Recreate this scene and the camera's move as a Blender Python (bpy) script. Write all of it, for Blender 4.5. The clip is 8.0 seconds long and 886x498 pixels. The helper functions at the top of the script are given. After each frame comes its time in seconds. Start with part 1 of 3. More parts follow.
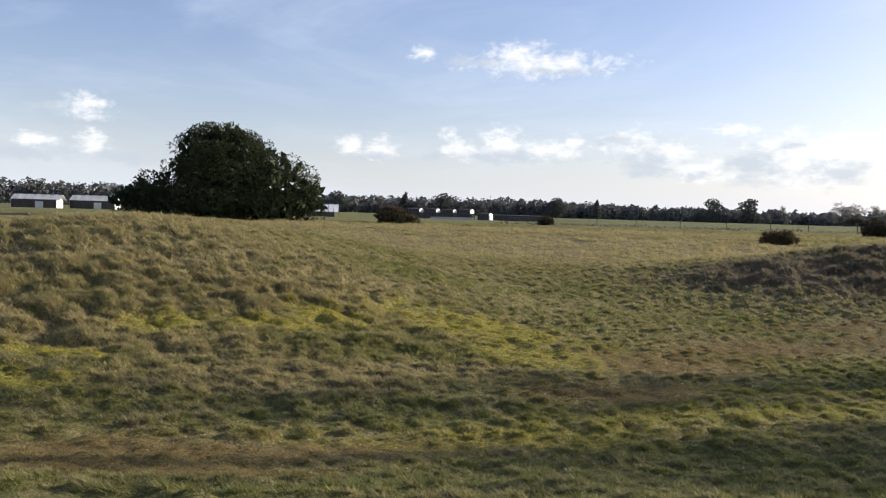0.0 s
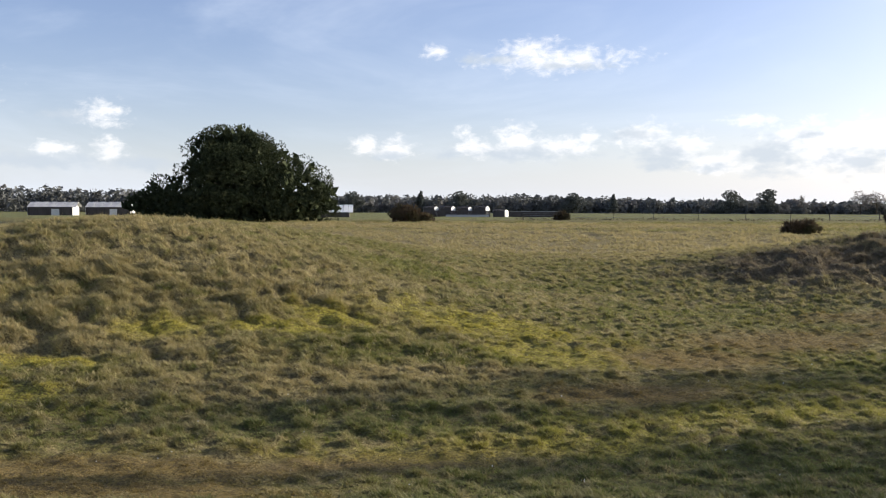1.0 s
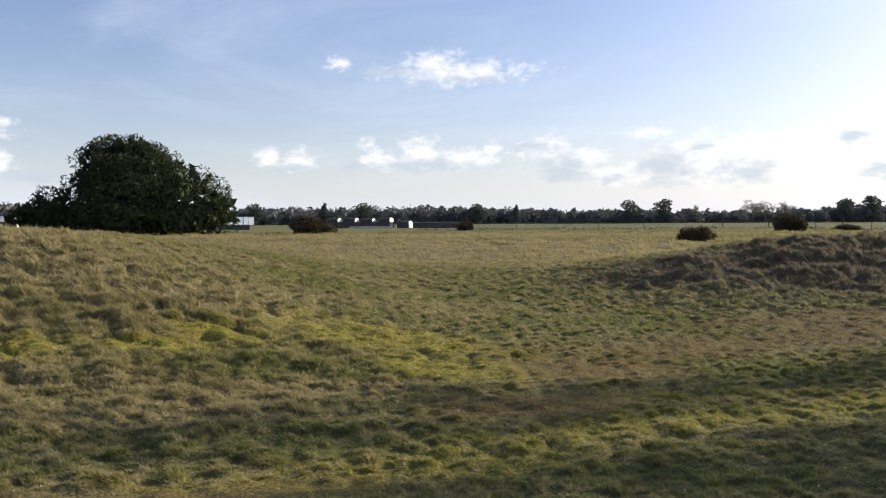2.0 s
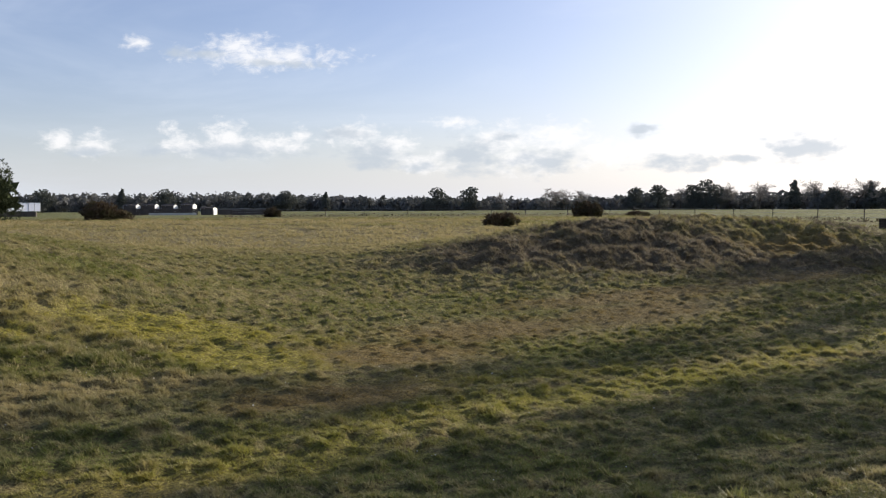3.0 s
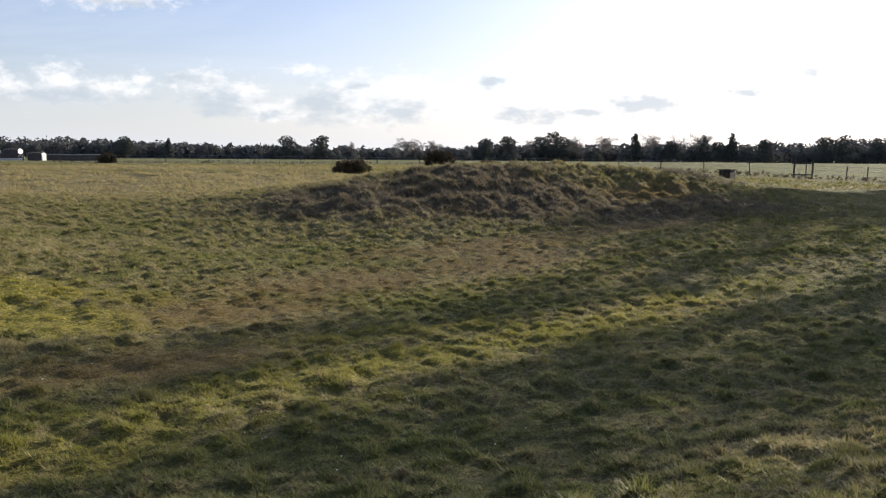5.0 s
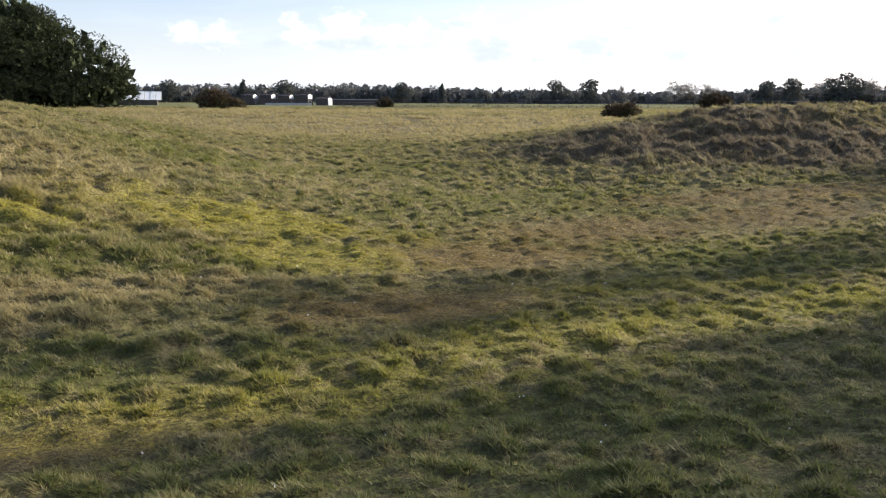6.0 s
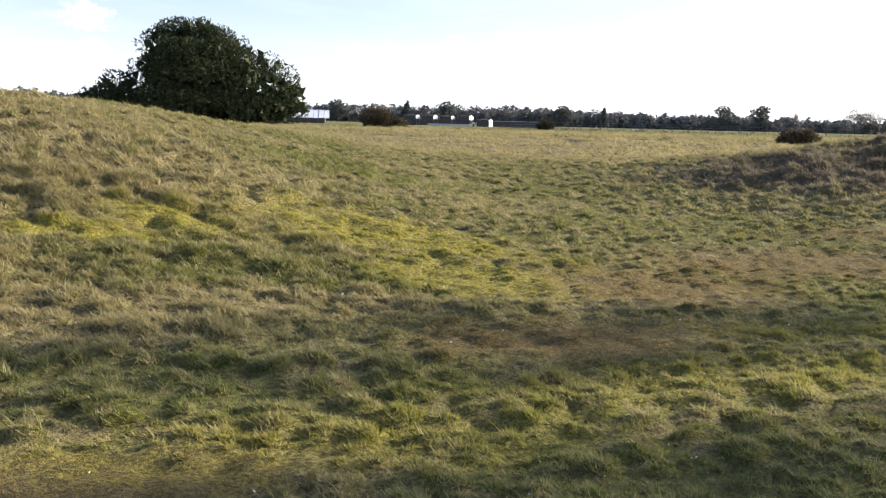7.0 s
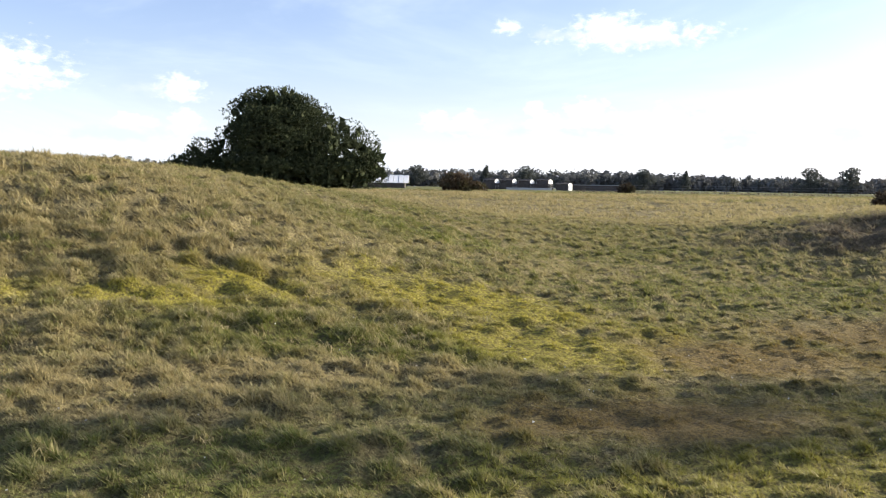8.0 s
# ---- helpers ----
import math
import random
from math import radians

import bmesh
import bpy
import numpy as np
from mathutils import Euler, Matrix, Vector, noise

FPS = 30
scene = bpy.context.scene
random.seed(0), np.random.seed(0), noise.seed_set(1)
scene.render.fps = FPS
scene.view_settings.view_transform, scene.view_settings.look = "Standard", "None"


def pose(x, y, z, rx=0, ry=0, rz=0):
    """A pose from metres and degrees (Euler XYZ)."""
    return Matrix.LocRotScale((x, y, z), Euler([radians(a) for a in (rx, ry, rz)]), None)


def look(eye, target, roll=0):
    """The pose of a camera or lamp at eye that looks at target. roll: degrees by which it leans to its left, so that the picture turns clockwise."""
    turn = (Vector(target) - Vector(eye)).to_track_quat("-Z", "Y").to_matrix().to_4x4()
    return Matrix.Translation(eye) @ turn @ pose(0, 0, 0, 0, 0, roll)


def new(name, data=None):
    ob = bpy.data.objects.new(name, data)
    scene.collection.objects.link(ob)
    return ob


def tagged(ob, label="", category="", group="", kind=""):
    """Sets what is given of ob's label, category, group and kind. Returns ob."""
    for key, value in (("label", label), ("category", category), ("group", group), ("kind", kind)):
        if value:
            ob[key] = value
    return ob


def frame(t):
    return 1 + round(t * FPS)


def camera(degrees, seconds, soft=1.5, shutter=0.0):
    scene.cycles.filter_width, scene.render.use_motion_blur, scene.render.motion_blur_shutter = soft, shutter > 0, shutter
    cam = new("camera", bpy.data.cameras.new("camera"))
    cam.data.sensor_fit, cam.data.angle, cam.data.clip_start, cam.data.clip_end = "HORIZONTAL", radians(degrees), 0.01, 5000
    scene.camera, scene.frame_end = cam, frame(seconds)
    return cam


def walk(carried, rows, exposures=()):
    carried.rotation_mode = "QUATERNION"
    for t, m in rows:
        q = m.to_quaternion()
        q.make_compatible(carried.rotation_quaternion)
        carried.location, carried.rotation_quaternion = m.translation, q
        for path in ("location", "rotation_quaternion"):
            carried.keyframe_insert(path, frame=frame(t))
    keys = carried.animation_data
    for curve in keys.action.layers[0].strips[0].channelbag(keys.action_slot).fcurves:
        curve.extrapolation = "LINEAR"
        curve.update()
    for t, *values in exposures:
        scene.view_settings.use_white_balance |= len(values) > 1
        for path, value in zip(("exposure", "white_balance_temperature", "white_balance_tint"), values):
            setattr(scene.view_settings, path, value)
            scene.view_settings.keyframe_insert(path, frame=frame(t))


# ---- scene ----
cam = camera(52.6, 8.0, soft=1.1)
PATH = [
    (0, (0.003, 0.013, 1.602), (-0.013, 2.012, 1.525), 1.6),
    (0.5, (0.018, 0.563, 1.56), (-0.006, 2.56, 1.471), 0.7),
    (1, (0.191, 1.043, 1.502), (0.137, 3.04, 1.421), 0.2),
    (1.2, (0.261, 1.224, 1.476), (0.259, 3.221, 1.363), 0.0),
    (2.3, (0.561, 2.321, 1.35), (0.728, 4.314, 1.308), -0.3),
    (2.5, (0.639, 2.526, 1.32), (0.83, 4.517, 1.273), -0.3),
    (3, (0.787, 2.982, 1.224), (1.357, 4.897, 1.139), -0.3),
    (3.5, (0.925, 3.484, 1.177), (1.652, 5.34, 1.011), 0.3),
    (4, (1.191, 3.939, 1.146), (2.039, 5.742, 0.968), 0.3),
    (4.2, (1.27, 4.086, 1.129), (2.204, 5.844, 0.933), 0.5),
    (4.5, (1.379, 4.352, 1.086), (2.371, 6.077, 0.89), 0.45),
    (4.8, (1.478, 4.632, 1.04), (2.434, 6.377, 0.842), 0.4),
    (5.3, (1.627, 5.111, 0.96), (2.292, 6.986, 0.758), 0.3),
    (5.5, (1.705, 5.28, 0.976), (2.2, 7.205, 0.752), 0.3),
    (6, (1.79, 5.75, 0.88), (2.105, 7.699, 0.562), 0.2),
    (6.5, (1.825, 6.278, 0.832), (2.128, 8.23, 0.518), 0.8),
    (7, (1.887, 6.796, 0.728), (1.86, 8.777, 0.455), 1.4),
    (7.5, (1.888, 7.25, 0.648), (1.705, 9.227, 0.408), 0.9),
    (8, (1.851, 7.585, 0.682), (1.645, 9.57, 0.547), 1.0),
]
EXPOSURE = [(0.0, .65), (1.0, .7), (2.5, .57), (3.0, .5), (4.2, .57), (5.5, .68), (6.0, 1.02), (6.5, 1.27), (7.0, 1.28), (7.5, 1.3), (8.0, 1.15)]
walk(cam, [(t, look(eye, target, roll)) for t, eye, target, roll in PATH], exposures=[(t, e, 6500.0, 10.0) for t, e in EXPOSURE])

# ---- sky, sun ----
SUN_AZ, SUN_EL = 71.3, 17.5          # degrees clockwise from +y, and above the horizon
SUN_DIR = Vector((math.sin(radians(SUN_AZ)) * math.cos(radians(SUN_EL)),
                  math.cos(radians(SUN_AZ)) * math.cos(radians(SUN_EL)), math.sin(radians(SUN_EL))))


class Graph:
    """Short notation for node trees."""

    def __init__(self, tree):
        self.tree = tree

    def node(self, kind, ins=None, **props):
        n = self.tree.nodes.new(kind)
        for k, v in props.items():
            setattr(n, k, v)
        for k, v in (ins or {}).items():
            if isinstance(v, bpy.types.NodeSocket):
                self.tree.links.new(v, n.inputs[k])
            else:
                n.inputs[k].default_value = v
        return n

    def math(self, op, a, b=0.0, c=0.0):
        return self.node("ShaderNodeMath", {0: a, 1: b, 2: c}, operation=op).outputs[0]

    def vec(self, op, a, b=(0, 0, 0)):
        n = self.node("ShaderNodeVectorMath", {0: a, 1: b}, operation=op)
        return n.outputs["Value"] if op in ("LENGTH", "DOT_PRODUCT", "DISTANCE") else n.outputs[0]

    def ramp(self, v, a, b, lo=0.0, hi=1.0, smooth=True):
        return self.node("ShaderNodeMapRange", {0: v, 1: a, 2: b, 3: lo, 4: hi},
                         interpolation_type="SMOOTHSTEP" if smooth else "LINEAR").outputs[0]

    def noise(self, vector, scale, detail=4.0, rough=0.55, distort=0.0):
        return self.node("ShaderNodeTexNoise", {"Vector": vector, "Scale": scale, "Detail": detail,
                                                "Roughness": rough, "Distortion": distort}).outputs[0]

    def mix(self, f, a, b):
        n = self.node("ShaderNodeMix", data_type="RGBA")
        for k, v in ((0, f), (6, a), (7, b)):
            if isinstance(v, bpy.types.NodeSocket):
                self.tree.links.new(v, n.inputs[k])
            else:
                n.inputs[k].default_value = v if k == 0 else (*v, 1.0)
        return n.outputs[2]


def build_world():
    world = bpy.data.worlds.new("sky")
    scene.world = world
    world.use_nodes = True
    world.node_tree.nodes.clear()
    g = Graph(world.node_tree)
    sky = g.node("ShaderNodeTexSky", sky_type="NISHITA", sun_disc=False, sun_elevation=radians(SUN_EL),
                 sun_rotation=radians(SUN_AZ), altitude=20.0, air_density=1.0, dust_density=1.2, ozone_density=1.5)
    way = g.node("ShaderNodeTexCoord").outputs["Generated"]
    xyz = g.node("ShaderNodeSeparateXYZ", {0: way}).outputs
    az = g.math("MULTIPLY", g.math("ARCTAN2", xyz[0], xyz[1]), 57.2958)
    el = g.math("MULTIPLY", g.math("ARCSINE", xyz[2]), 57.2958)
    flat = g.node("ShaderNodeCombineXYZ", {0: az, 1: el, 2: 0.0}).outputs[0]
    # thin white haze: near the horizon and round the sun
    near_sun = g.math("POWER", g.math("MAXIMUM", g.vec("DOT_PRODUCT", way, tuple(SUN_DIR)), 0.0), SUN_POWER)
    low = g.math("POWER", g.math("SUBTRACT", 1.0, g.math("MAXIMUM", xyz[2], 0.0)), 16.0)
    streak = g.noise(g.vec("MULTIPLY", flat, (0.035, 0.16, 1.0)), 1.0, 6.0, 0.6, 0.6)
    veil = g.math("MULTIPLY", g.ramp(streak, 0.42, 0.72), 0.3)
    tint = g.node("ShaderNodeMix", data_type="RGBA", blend_type="MULTIPLY")
    tint.inputs[0].default_value, tint.inputs[7].default_value = 1.0, (1.05, 1.0, 1.20, 1.0)
    g.tree.links.new(sky.outputs[0], tint.inputs[6])
    col = g.mix(g.math("MULTIPLY", low, 0.85), tint.outputs[2], HAZE)
    col = g.mix(veil, col, HAZE)
    col = g.mix(g.math("MINIMUM", g.math("MULTIPLY", near_sun, 1.0), 1.0), col, GLARE)
    # heaped clouds, lit tops first, then the shaded bodies in front: azimuth, elevation, half width, half height
    lit = [(5.7, 9.55, 4.2, .75), (4.0, 10.1, 1.9, .75), (-2.0, 10.05, .75, .45), (-22.3, 5.75, 1.3, .8), (-21.9, 3.7, .9, .7), (-25.0, 3.7, 1.2, .4),
           (-6.5, 4.2, 1.0, .6), (-4.6, 4.0, 1.1, .7), (3.1, 4.6, 1.4, 1.05), (6.0, 4.2, 2.4, .6), (.8, 4.1, 1.8, .55), (-.3, 5.0, .6, .45), (7.6, 4.8, .6, .5),
           (11.2, 4.8, 1.8, .75), (13.6, 4.1, 1.4, .8), (15.3, 3.1, 2.0, .6), (20.3, 4.4, 2.0, 1.1), (17.3, 5.6, 1.4, .35), (23.8, 4.6, 2.6, .9), (22.0, 3.2, 2.2, .9),
           (26.8, 3.5, 2.2, .9), (31.5, 4.0, 3.0, .7), (37.0, 4.2, 3.0, .9), (45.0, 3.6, 4.0, 1.0), (58.0, 4.5, 5.0, 1.4), (-33.0, 6.5, 4.0, 1.5)]
    dim = [(1.3, 9.6, 1.5, .3), (6.3, 9.15, 2.4, .22), (-24.4, 5.65, 1.2, .33), (3.4, 3.75, 3.6, .42), (-1.2, 3.7, .9, .3), (-5.0, 3.6, 1.0, .3), (10.6, 4.85, 1.3, .4), (12.2, 3.5, 1.8, .8), (14.8, 2.8, 1.3, .35),
           (18.5, 3.45, 1.9, 1.1), (23.0, 3.05, 2.2, .7), (20.6, 4.7, .9, .25), (29.0, 4.95, 1.0, .35), (31.3, 2.9, 2.6, .55), (38.6, 3.5, 2.4, .9), (44.4, 4.2, 1.1, .35), (48.2, 5.1, .7, .5), (34.8, 3.1, 1.2, .3),
           (-25.5, 2.9, 3.6, .45), (-20.0, 2.9, 2.2, .4), (-13.5, 3.1, 3.0, .4)]
    wob = g.noise(g.vec("MULTIPLY", flat, (1.0, 1.7, 1.0)), 1.0, 7.0, 0.62, 0.3)
    puff = g.noise(g.vec("ADD", g.vec("MULTIPLY", flat, (0.8, 1.5, 1.0)), (7.3, 2.1, 0.0)), 1.0, 5.0, 0.52)

    def heap(spots, noise, swing, lo, hi):
        body = None
        for a, e, w, h in spots:
            d = g.vec("MULTIPLY", g.vec("SUBTRACT", flat, (a, e, 0)), (1 / w, 1 / h, 0))
            inside = g.math("SUBTRACT", 1.0, g.vec("LENGTH", d))
            body = inside if body is None else g.math("MAXIMUM", body, inside)
        return g.ramp(g.math("ADD", body, g.math("MULTIPLY", g.math("SUBTRACT", noise, 0.5), swing)), lo, hi)

    col = g.mix(g.math("MULTIPLY", heap(lit, wob, 3.4, -0.4, 1.15), 0.8), col, CLOUD_TOP)
    col = g.mix(g.math("MULTIPLY", heap(dim, puff, 3.0, -0.5, 0.9), 0.78), col, CLOUD_LOW)
    back = g.node("ShaderNodeBackground", {"Color": col, "Strength": SKY})
    g.node("ShaderNodeOutputWorld", {0: back.outputs[0]})


SKY = 0.095
SUN_POWER = 7.0
HAZE, GLARE = (6.3, 6.9, 7.9), (10.2, 10.4, 10.6)
CLOUD_LOW, CLOUD_TOP = (4.2, 4.7, 5.3), (8.0, 7.9, 7.9)
build_world()
sun = new("sun", bpy.data.lights.new("sun", "SUN"))
sun.data.energy, sun.data.angle, sun.data.color = 5.0, radians(0.6), (1.0, 0.91, 0.76)
sun.matrix_world = look((60, 20, 40), Vector((60, 20, 40)) - SUN_DIR)


# ---- materials ----
def material(name):
    m = bpy.data.materials.new(name)
    m.use_nodes = True
    m.node_tree.nodes.clear()
    return m, Graph(m.node_tree)


def finish(g, color, rough=0.85, bump=None, strength=0.3, distance=0.02, through_light=0.0, metal=0.0, gloss=0.3):
    ins = {"Base Color": color if isinstance(color, bpy.types.NodeSocket) else (*color, 1.0), "Roughness": rough,
           "Metallic": metal, "Specular IOR Level": gloss}
    if bump is not None:
        ins["Normal"] = g.node("ShaderNodeBump", {"Height": bump, "Strength": strength, "Distance": distance}).outputs[0]
    s = g.node("ShaderNodeBsdfPrincipled", ins).outputs[0]
    if through_light:
        t = g.node("ShaderNodeBsdfTranslucent", {"Color": ins["Base Color"]}).outputs[0]
        s = g.node("ShaderNodeMixShader", {0: through_light, 1: s, 2: t}).outputs[0]
    g.node("ShaderNodeOutputMaterial", {0: s})


# patches of the sward: centre x, y, half length, half width, turn in degrees
MOSS = [(0.6, 22.8, 2.6, 1.1, -14), (2.0, 20.7, 1.5, 1.0, -35), (-6.2, 19.4, 1.0, .6, 10), (-7.5, 15.2, 1.3, .6, 0), (-4.0, 20.3, 1.1, .5, 10), (-7.6, 17.1, 1.2, .45, 0), (-2.9, 21.6, 1.3, .6, -10)]
# sunlit strips between the tree shadows, put into the turf colour
SUN_STRIPS = [(1.2, 13.7, 3.4, .6, 12), (5.6, 16.2, 3.6, .75, 18), (10.5, 17.6, 3.0, .8, 14), (17.0, 20.0, 2.4, .7, 25), (13.5, 18.9, 1.6, .6, 20), (7.5, 18.6, 2.6, .5, 10)]
RUST = [(5.2, 21.0, 2.0, 1.2, 10), (8.2, 23.6, 3.0, 1.2, 20), (-4.0, 11.9, 2.6, .9, 8), (12.8, 24.8, 2.6, 1.3, 10), (3.4, 17.4, 2.0, .9, 20), (-1.2, 12.6, 2.2, .5, 15),
        (14.0, 27.0, 4.5, 1.0, 5), (25.0, 34.0, 4.0, 1.6, 0), (21.0, 28.5, 4.0, 1.0, 12), (-3.6, 10.4, 2.4, .9, 5)]
# bands of tree shadow across the hollow, put into the turf colour
SHADE_BANDS = [(-1.6, 14.9, 3.0, .9, 12), (1.2, 16.9, 2.4, 1.2, 25), (2.0, 10.6, 6.0, 1.6, 12), (6.5, 13.4, 5.0, 1.4, 12), (9.0, 19.8, 3.0, .8, 8), (-9.0, 12.0, 4.0, 1.4, 0), (14.0, 15.5, 6.0, 1.6, 14)]
HEATH = [(13.4, 34.0, 5.2, 2.8, -12), (18.3, 33.2, 5.0, 4.2, -25), (17.5, 36.5, 3.2, 1.6, 0), (22.5, 31.0, 3.0, 2.0, -20), (27.5, 32.0, 3.4, 1.8, 10)]
STRAW = [(0.0, 58.0, 34.0, 16.0, 0), (-6.0, 90.0, 40.0, 10.0, 0), (-10.0, 26.0, 7.0, 5.0, -20), (-0.6, 18.0, 3.0, .8, 15), (-3.6, 16.2, 3.0, .8, 12), (-9.5, 18.5, 4.5, 1.6, 0)]


def sward(g):
    """The colour of the turf over the plan: green and straw, moss, rust and heath patches, painted shade bands and sun
    strips, the sown field past the fence.
    """
    where = g.node("ShaderNodeTexCoord").outputs["Object"]
    plan = g.vec("MULTIPLY", where, (1, 1, 0))
    broad = g.noise(g.vec("MULTIPLY", plan, (0.7, 1.2, 1)), 0.24, 5.0, 0.6)
    mid = g.noise(plan, 0.9, 5.0, 0.6)
    fine = g.noise(plan, 4.2, 3.0, 0.55)

    def patch(spots, soft=0.55, frayed=1.35):
        best = None
        for x, y, a, b, turn in spots:
            m = g.node("ShaderNodeMapping", {"Vector": plan, "Location": (x, y, 0), "Rotation": (0, 0, radians(turn)),
                                             "Scale": (a, b, 1)}, vector_type="TEXTURE").outputs[0]
            d = g.vec("LENGTH", m)
            best = d if best is None else g.math("MINIMUM", best, d)
        rag = g.math("ADD", g.math("MULTIPLY", g.math("SUBTRACT", mid, 0.5), 1.6 * frayed), g.math("MULTIPLY", g.math("SUBTRACT", fine, 0.5), 1.0 * frayed))
        return g.ramp(g.math("ADD", best, rag), 1.0 + soft, 1.0 - soft)

    dry = g.math("ADD", g.math("MULTIPLY", broad, 0.95), g.math("ADD", g.math("MULTIPLY", mid, 0.7), g.math("MULTIPLY", fine, 1.05)))
    dry = g.math("ADD", dry, g.math("MULTIPLY", patch(STRAW, 0.7), 0.36))
    col = g.mix(g.ramp(dry, 1.16, 1.62), GREEN, DRY)
    # painted shade: darker green along the tree-shadow bands
    col = g.mix(g.math("MULTIPLY", patch(SHADE_BANDS), 0.4), col, SHADE_GREEN)
    col = g.mix(g.math("MULTIPLY", patch(RUST), 0.78), col, BROWN)
    # painted sunlight: the moss yellow again, along the lit strips
    col = g.mix(g.math("MULTIPLY", patch(SUN_STRIPS), 0.45), col, YELLOW)
    col = g.mix(g.math("MULTIPLY", patch(MOSS, 0.7, 1.1), 0.95), col, YELLOW)
    col = g.mix(g.math("MULTIPLY", patch(HEATH), 0.95), col, HEATHER)
    xyz = g.node("ShaderNodeSeparateXYZ", {0: where}).outputs
    sown = g.math("MAXIMUM", g.ramp(xyz[0], 60.6, 61.4), g.ramp(xyz[1], 134.2, 135.0))
    col = g.mix(g.math("MULTIPLY", sown, 0.85), col, CROP)
    return col, mid, fine


GREEN, DRY, SHADE_GREEN = (0.158, 0.172, 0.036), (0.362, 0.30, 0.143), (0.110, 0.140, 0.050)
BROWN, YELLOW, HEATHER, CROP = (0.25, 0.165, 0.060), (0.42, 0.37, 0.06), (0.180, 0.145, 0.105), (0.25, 0.28, 0.105)


def make_turf():
    m, g = material("turf")
    col, mid, fine = sward(g)
    where = g.node("ShaderNodeTexCoord").outputs["Object"]
    crumb, thread = g.noise(where, 22.0, 5.0, 0.65), g.noise(where, 60.0, 4.0, 0.65)
    soil = g.mix(g.ramp(thread, 0.3, 0.7), (0.04, 0.032, 0.018), (0.12, 0.095, 0.05))
    col = g.mix(g.ramp(crumb, 0.35, 0.62, 0.15, 0.85), col, soil)
    high = g.math("ADD", g.math("MULTIPLY", crumb, 1.0), g.math("ADD", g.math("MULTIPLY", thread, 0.5), g.math("MULTIPLY", fine, 2.0)))
    finish(g, col, 0.95, high, 1.0, 0.06, gloss=0.1)
    return m


def make_blades():
    m, g = material("grass_blades")
    col, mid, fine = sward(g)
    rand = g.node("ShaderNodeNewGeometry").outputs["Random Per Island"]
    col = g.mix(g.ramp(rand, 0.55, 1.0, 0.0, 0.4), col, (0.42, 0.35, 0.19))
    col = g.mix(g.ramp(rand, 0.35, 0.0, 0.0, 0.35), col, (0.08, 0.09, 0.028))
    finish(g, col, 0.6, through_light=0.45, gloss=0.25)
    return m


def make_leaf(name, a, b, c, scale=0.8, through_light=0.15, rough=0.7):
    """Foliage: two tones by leaf and a third in drifts."""
    m, g = material(name)
    where = g.node("ShaderNodeTexCoord").outputs["Object"]
    rand = g.node("ShaderNodeNewGeometry").outputs["Random Per Island"]
    col = g.mix(rand, a, b)
    col = g.mix(g.ramp(g.noise(where, scale, 3.0), 0.45, 0.7), col, c)
    finish(g, col, rough, through_light=through_light, gloss=0.1)
    return m


def make_plain(name, a, b, scale=6.0, rough=0.8, bump=0.3, metal=0.0, stretch=(1, 1, 1), gloss=0.3):
    """Wood, paint, sheet or bark: two tones by grain, with fine relief and blotches."""
    m, g = material(name)
    where = g.vec("MULTIPLY", g.node("ShaderNodeTexCoord").outputs["Object"], stretch)
    grain = g.noise(where, scale, 6.0, 0.6)
    blot = g.noise(where, scale * 0.12, 3.0)
    col = g.mix(g.ramp(g.math("ADD", g.math("MULTIPLY", grain, 0.6), g.math("MULTIPLY", blot, 0.5)), 0.35, 0.75), a, b)
    finish(g, col, rough, grain, bump, 0.02, metal=metal, gloss=gloss)
    return m


TURF, BLADES = make_turf(), make_blades()
WIRY_BLADES = make_leaf("wiry_blades", (0.24, 0.20, 0.14), (0.12, 0.095, 0.07), (0.17, 0.16, 0.09), 1.2, 0.3, 0.7)
STRAW_BLADES = make_leaf("straw_blades", (0.42, 0.35, 0.19), (0.24, 0.215, 0.085), (0.17, 0.18, 0.05), 1.6, 0.4, 0.6)
PINE = make_leaf("pine_needles", (0.028, 0.038, 0.020), (0.056, 0.068, 0.031), (0.066, 0.074, 0.038), 0.8, 0.1, 0.9)
GORSE = make_leaf("gorse_sprigs", (0.085, 0.062, 0.040), (0.140, 0.100, 0.060), (0.095, 0.090, 0.045))
DARK_GORSE = make_leaf("dark_gorse_sprigs", (0.060, 0.047, 0.032), (0.100, 0.074, 0.046), (0.070, 0.068, 0.036))
# distance haze is put into the next two base colours: paler, grey-blue
WOODS = make_leaf("hazed_far_foliage", (0.125, 0.130, 0.126), (0.150, 0.153, 0.146), (0.172, 0.166, 0.158), 0.05, 0.15, 1.0)
FAR_PINE = make_leaf("hazed_far_needles", (0.105, 0.114, 0.102), (0.13, 0.138, 0.122), (0.145, 0.145, 0.13), 0.1, 0.2, 1.0)
FAR_TWIGS = make_plain("far_twigs", (0.24, 0.21, 0.18), (0.34, 0.30, 0.26), 0.6)
TWIGS = make_plain("bare_twigs", (0.11, 0.085, 0.065), (0.20, 0.165, 0.13), 3.0)
BARK = make_plain("bark", (0.05, 0.038, 0.028), (0.12, 0.095, 0.07), 5.0, 0.95, 0.8, stretch=(1, 1, 0.25))
POST = make_plain("weathered_timber", (0.06, 0.05, 0.04), (0.13, 0.11, 0.09), 9.0, 0.9, 0.5, stretch=(1, 1, 0.15))
TARRED = make_plain("dark_timber", (0.030, 0.024, 0.020), (0.075, 0.058, 0.045), 9.0, 0.9, 0.5, stretch=(1, 1, 0.15))
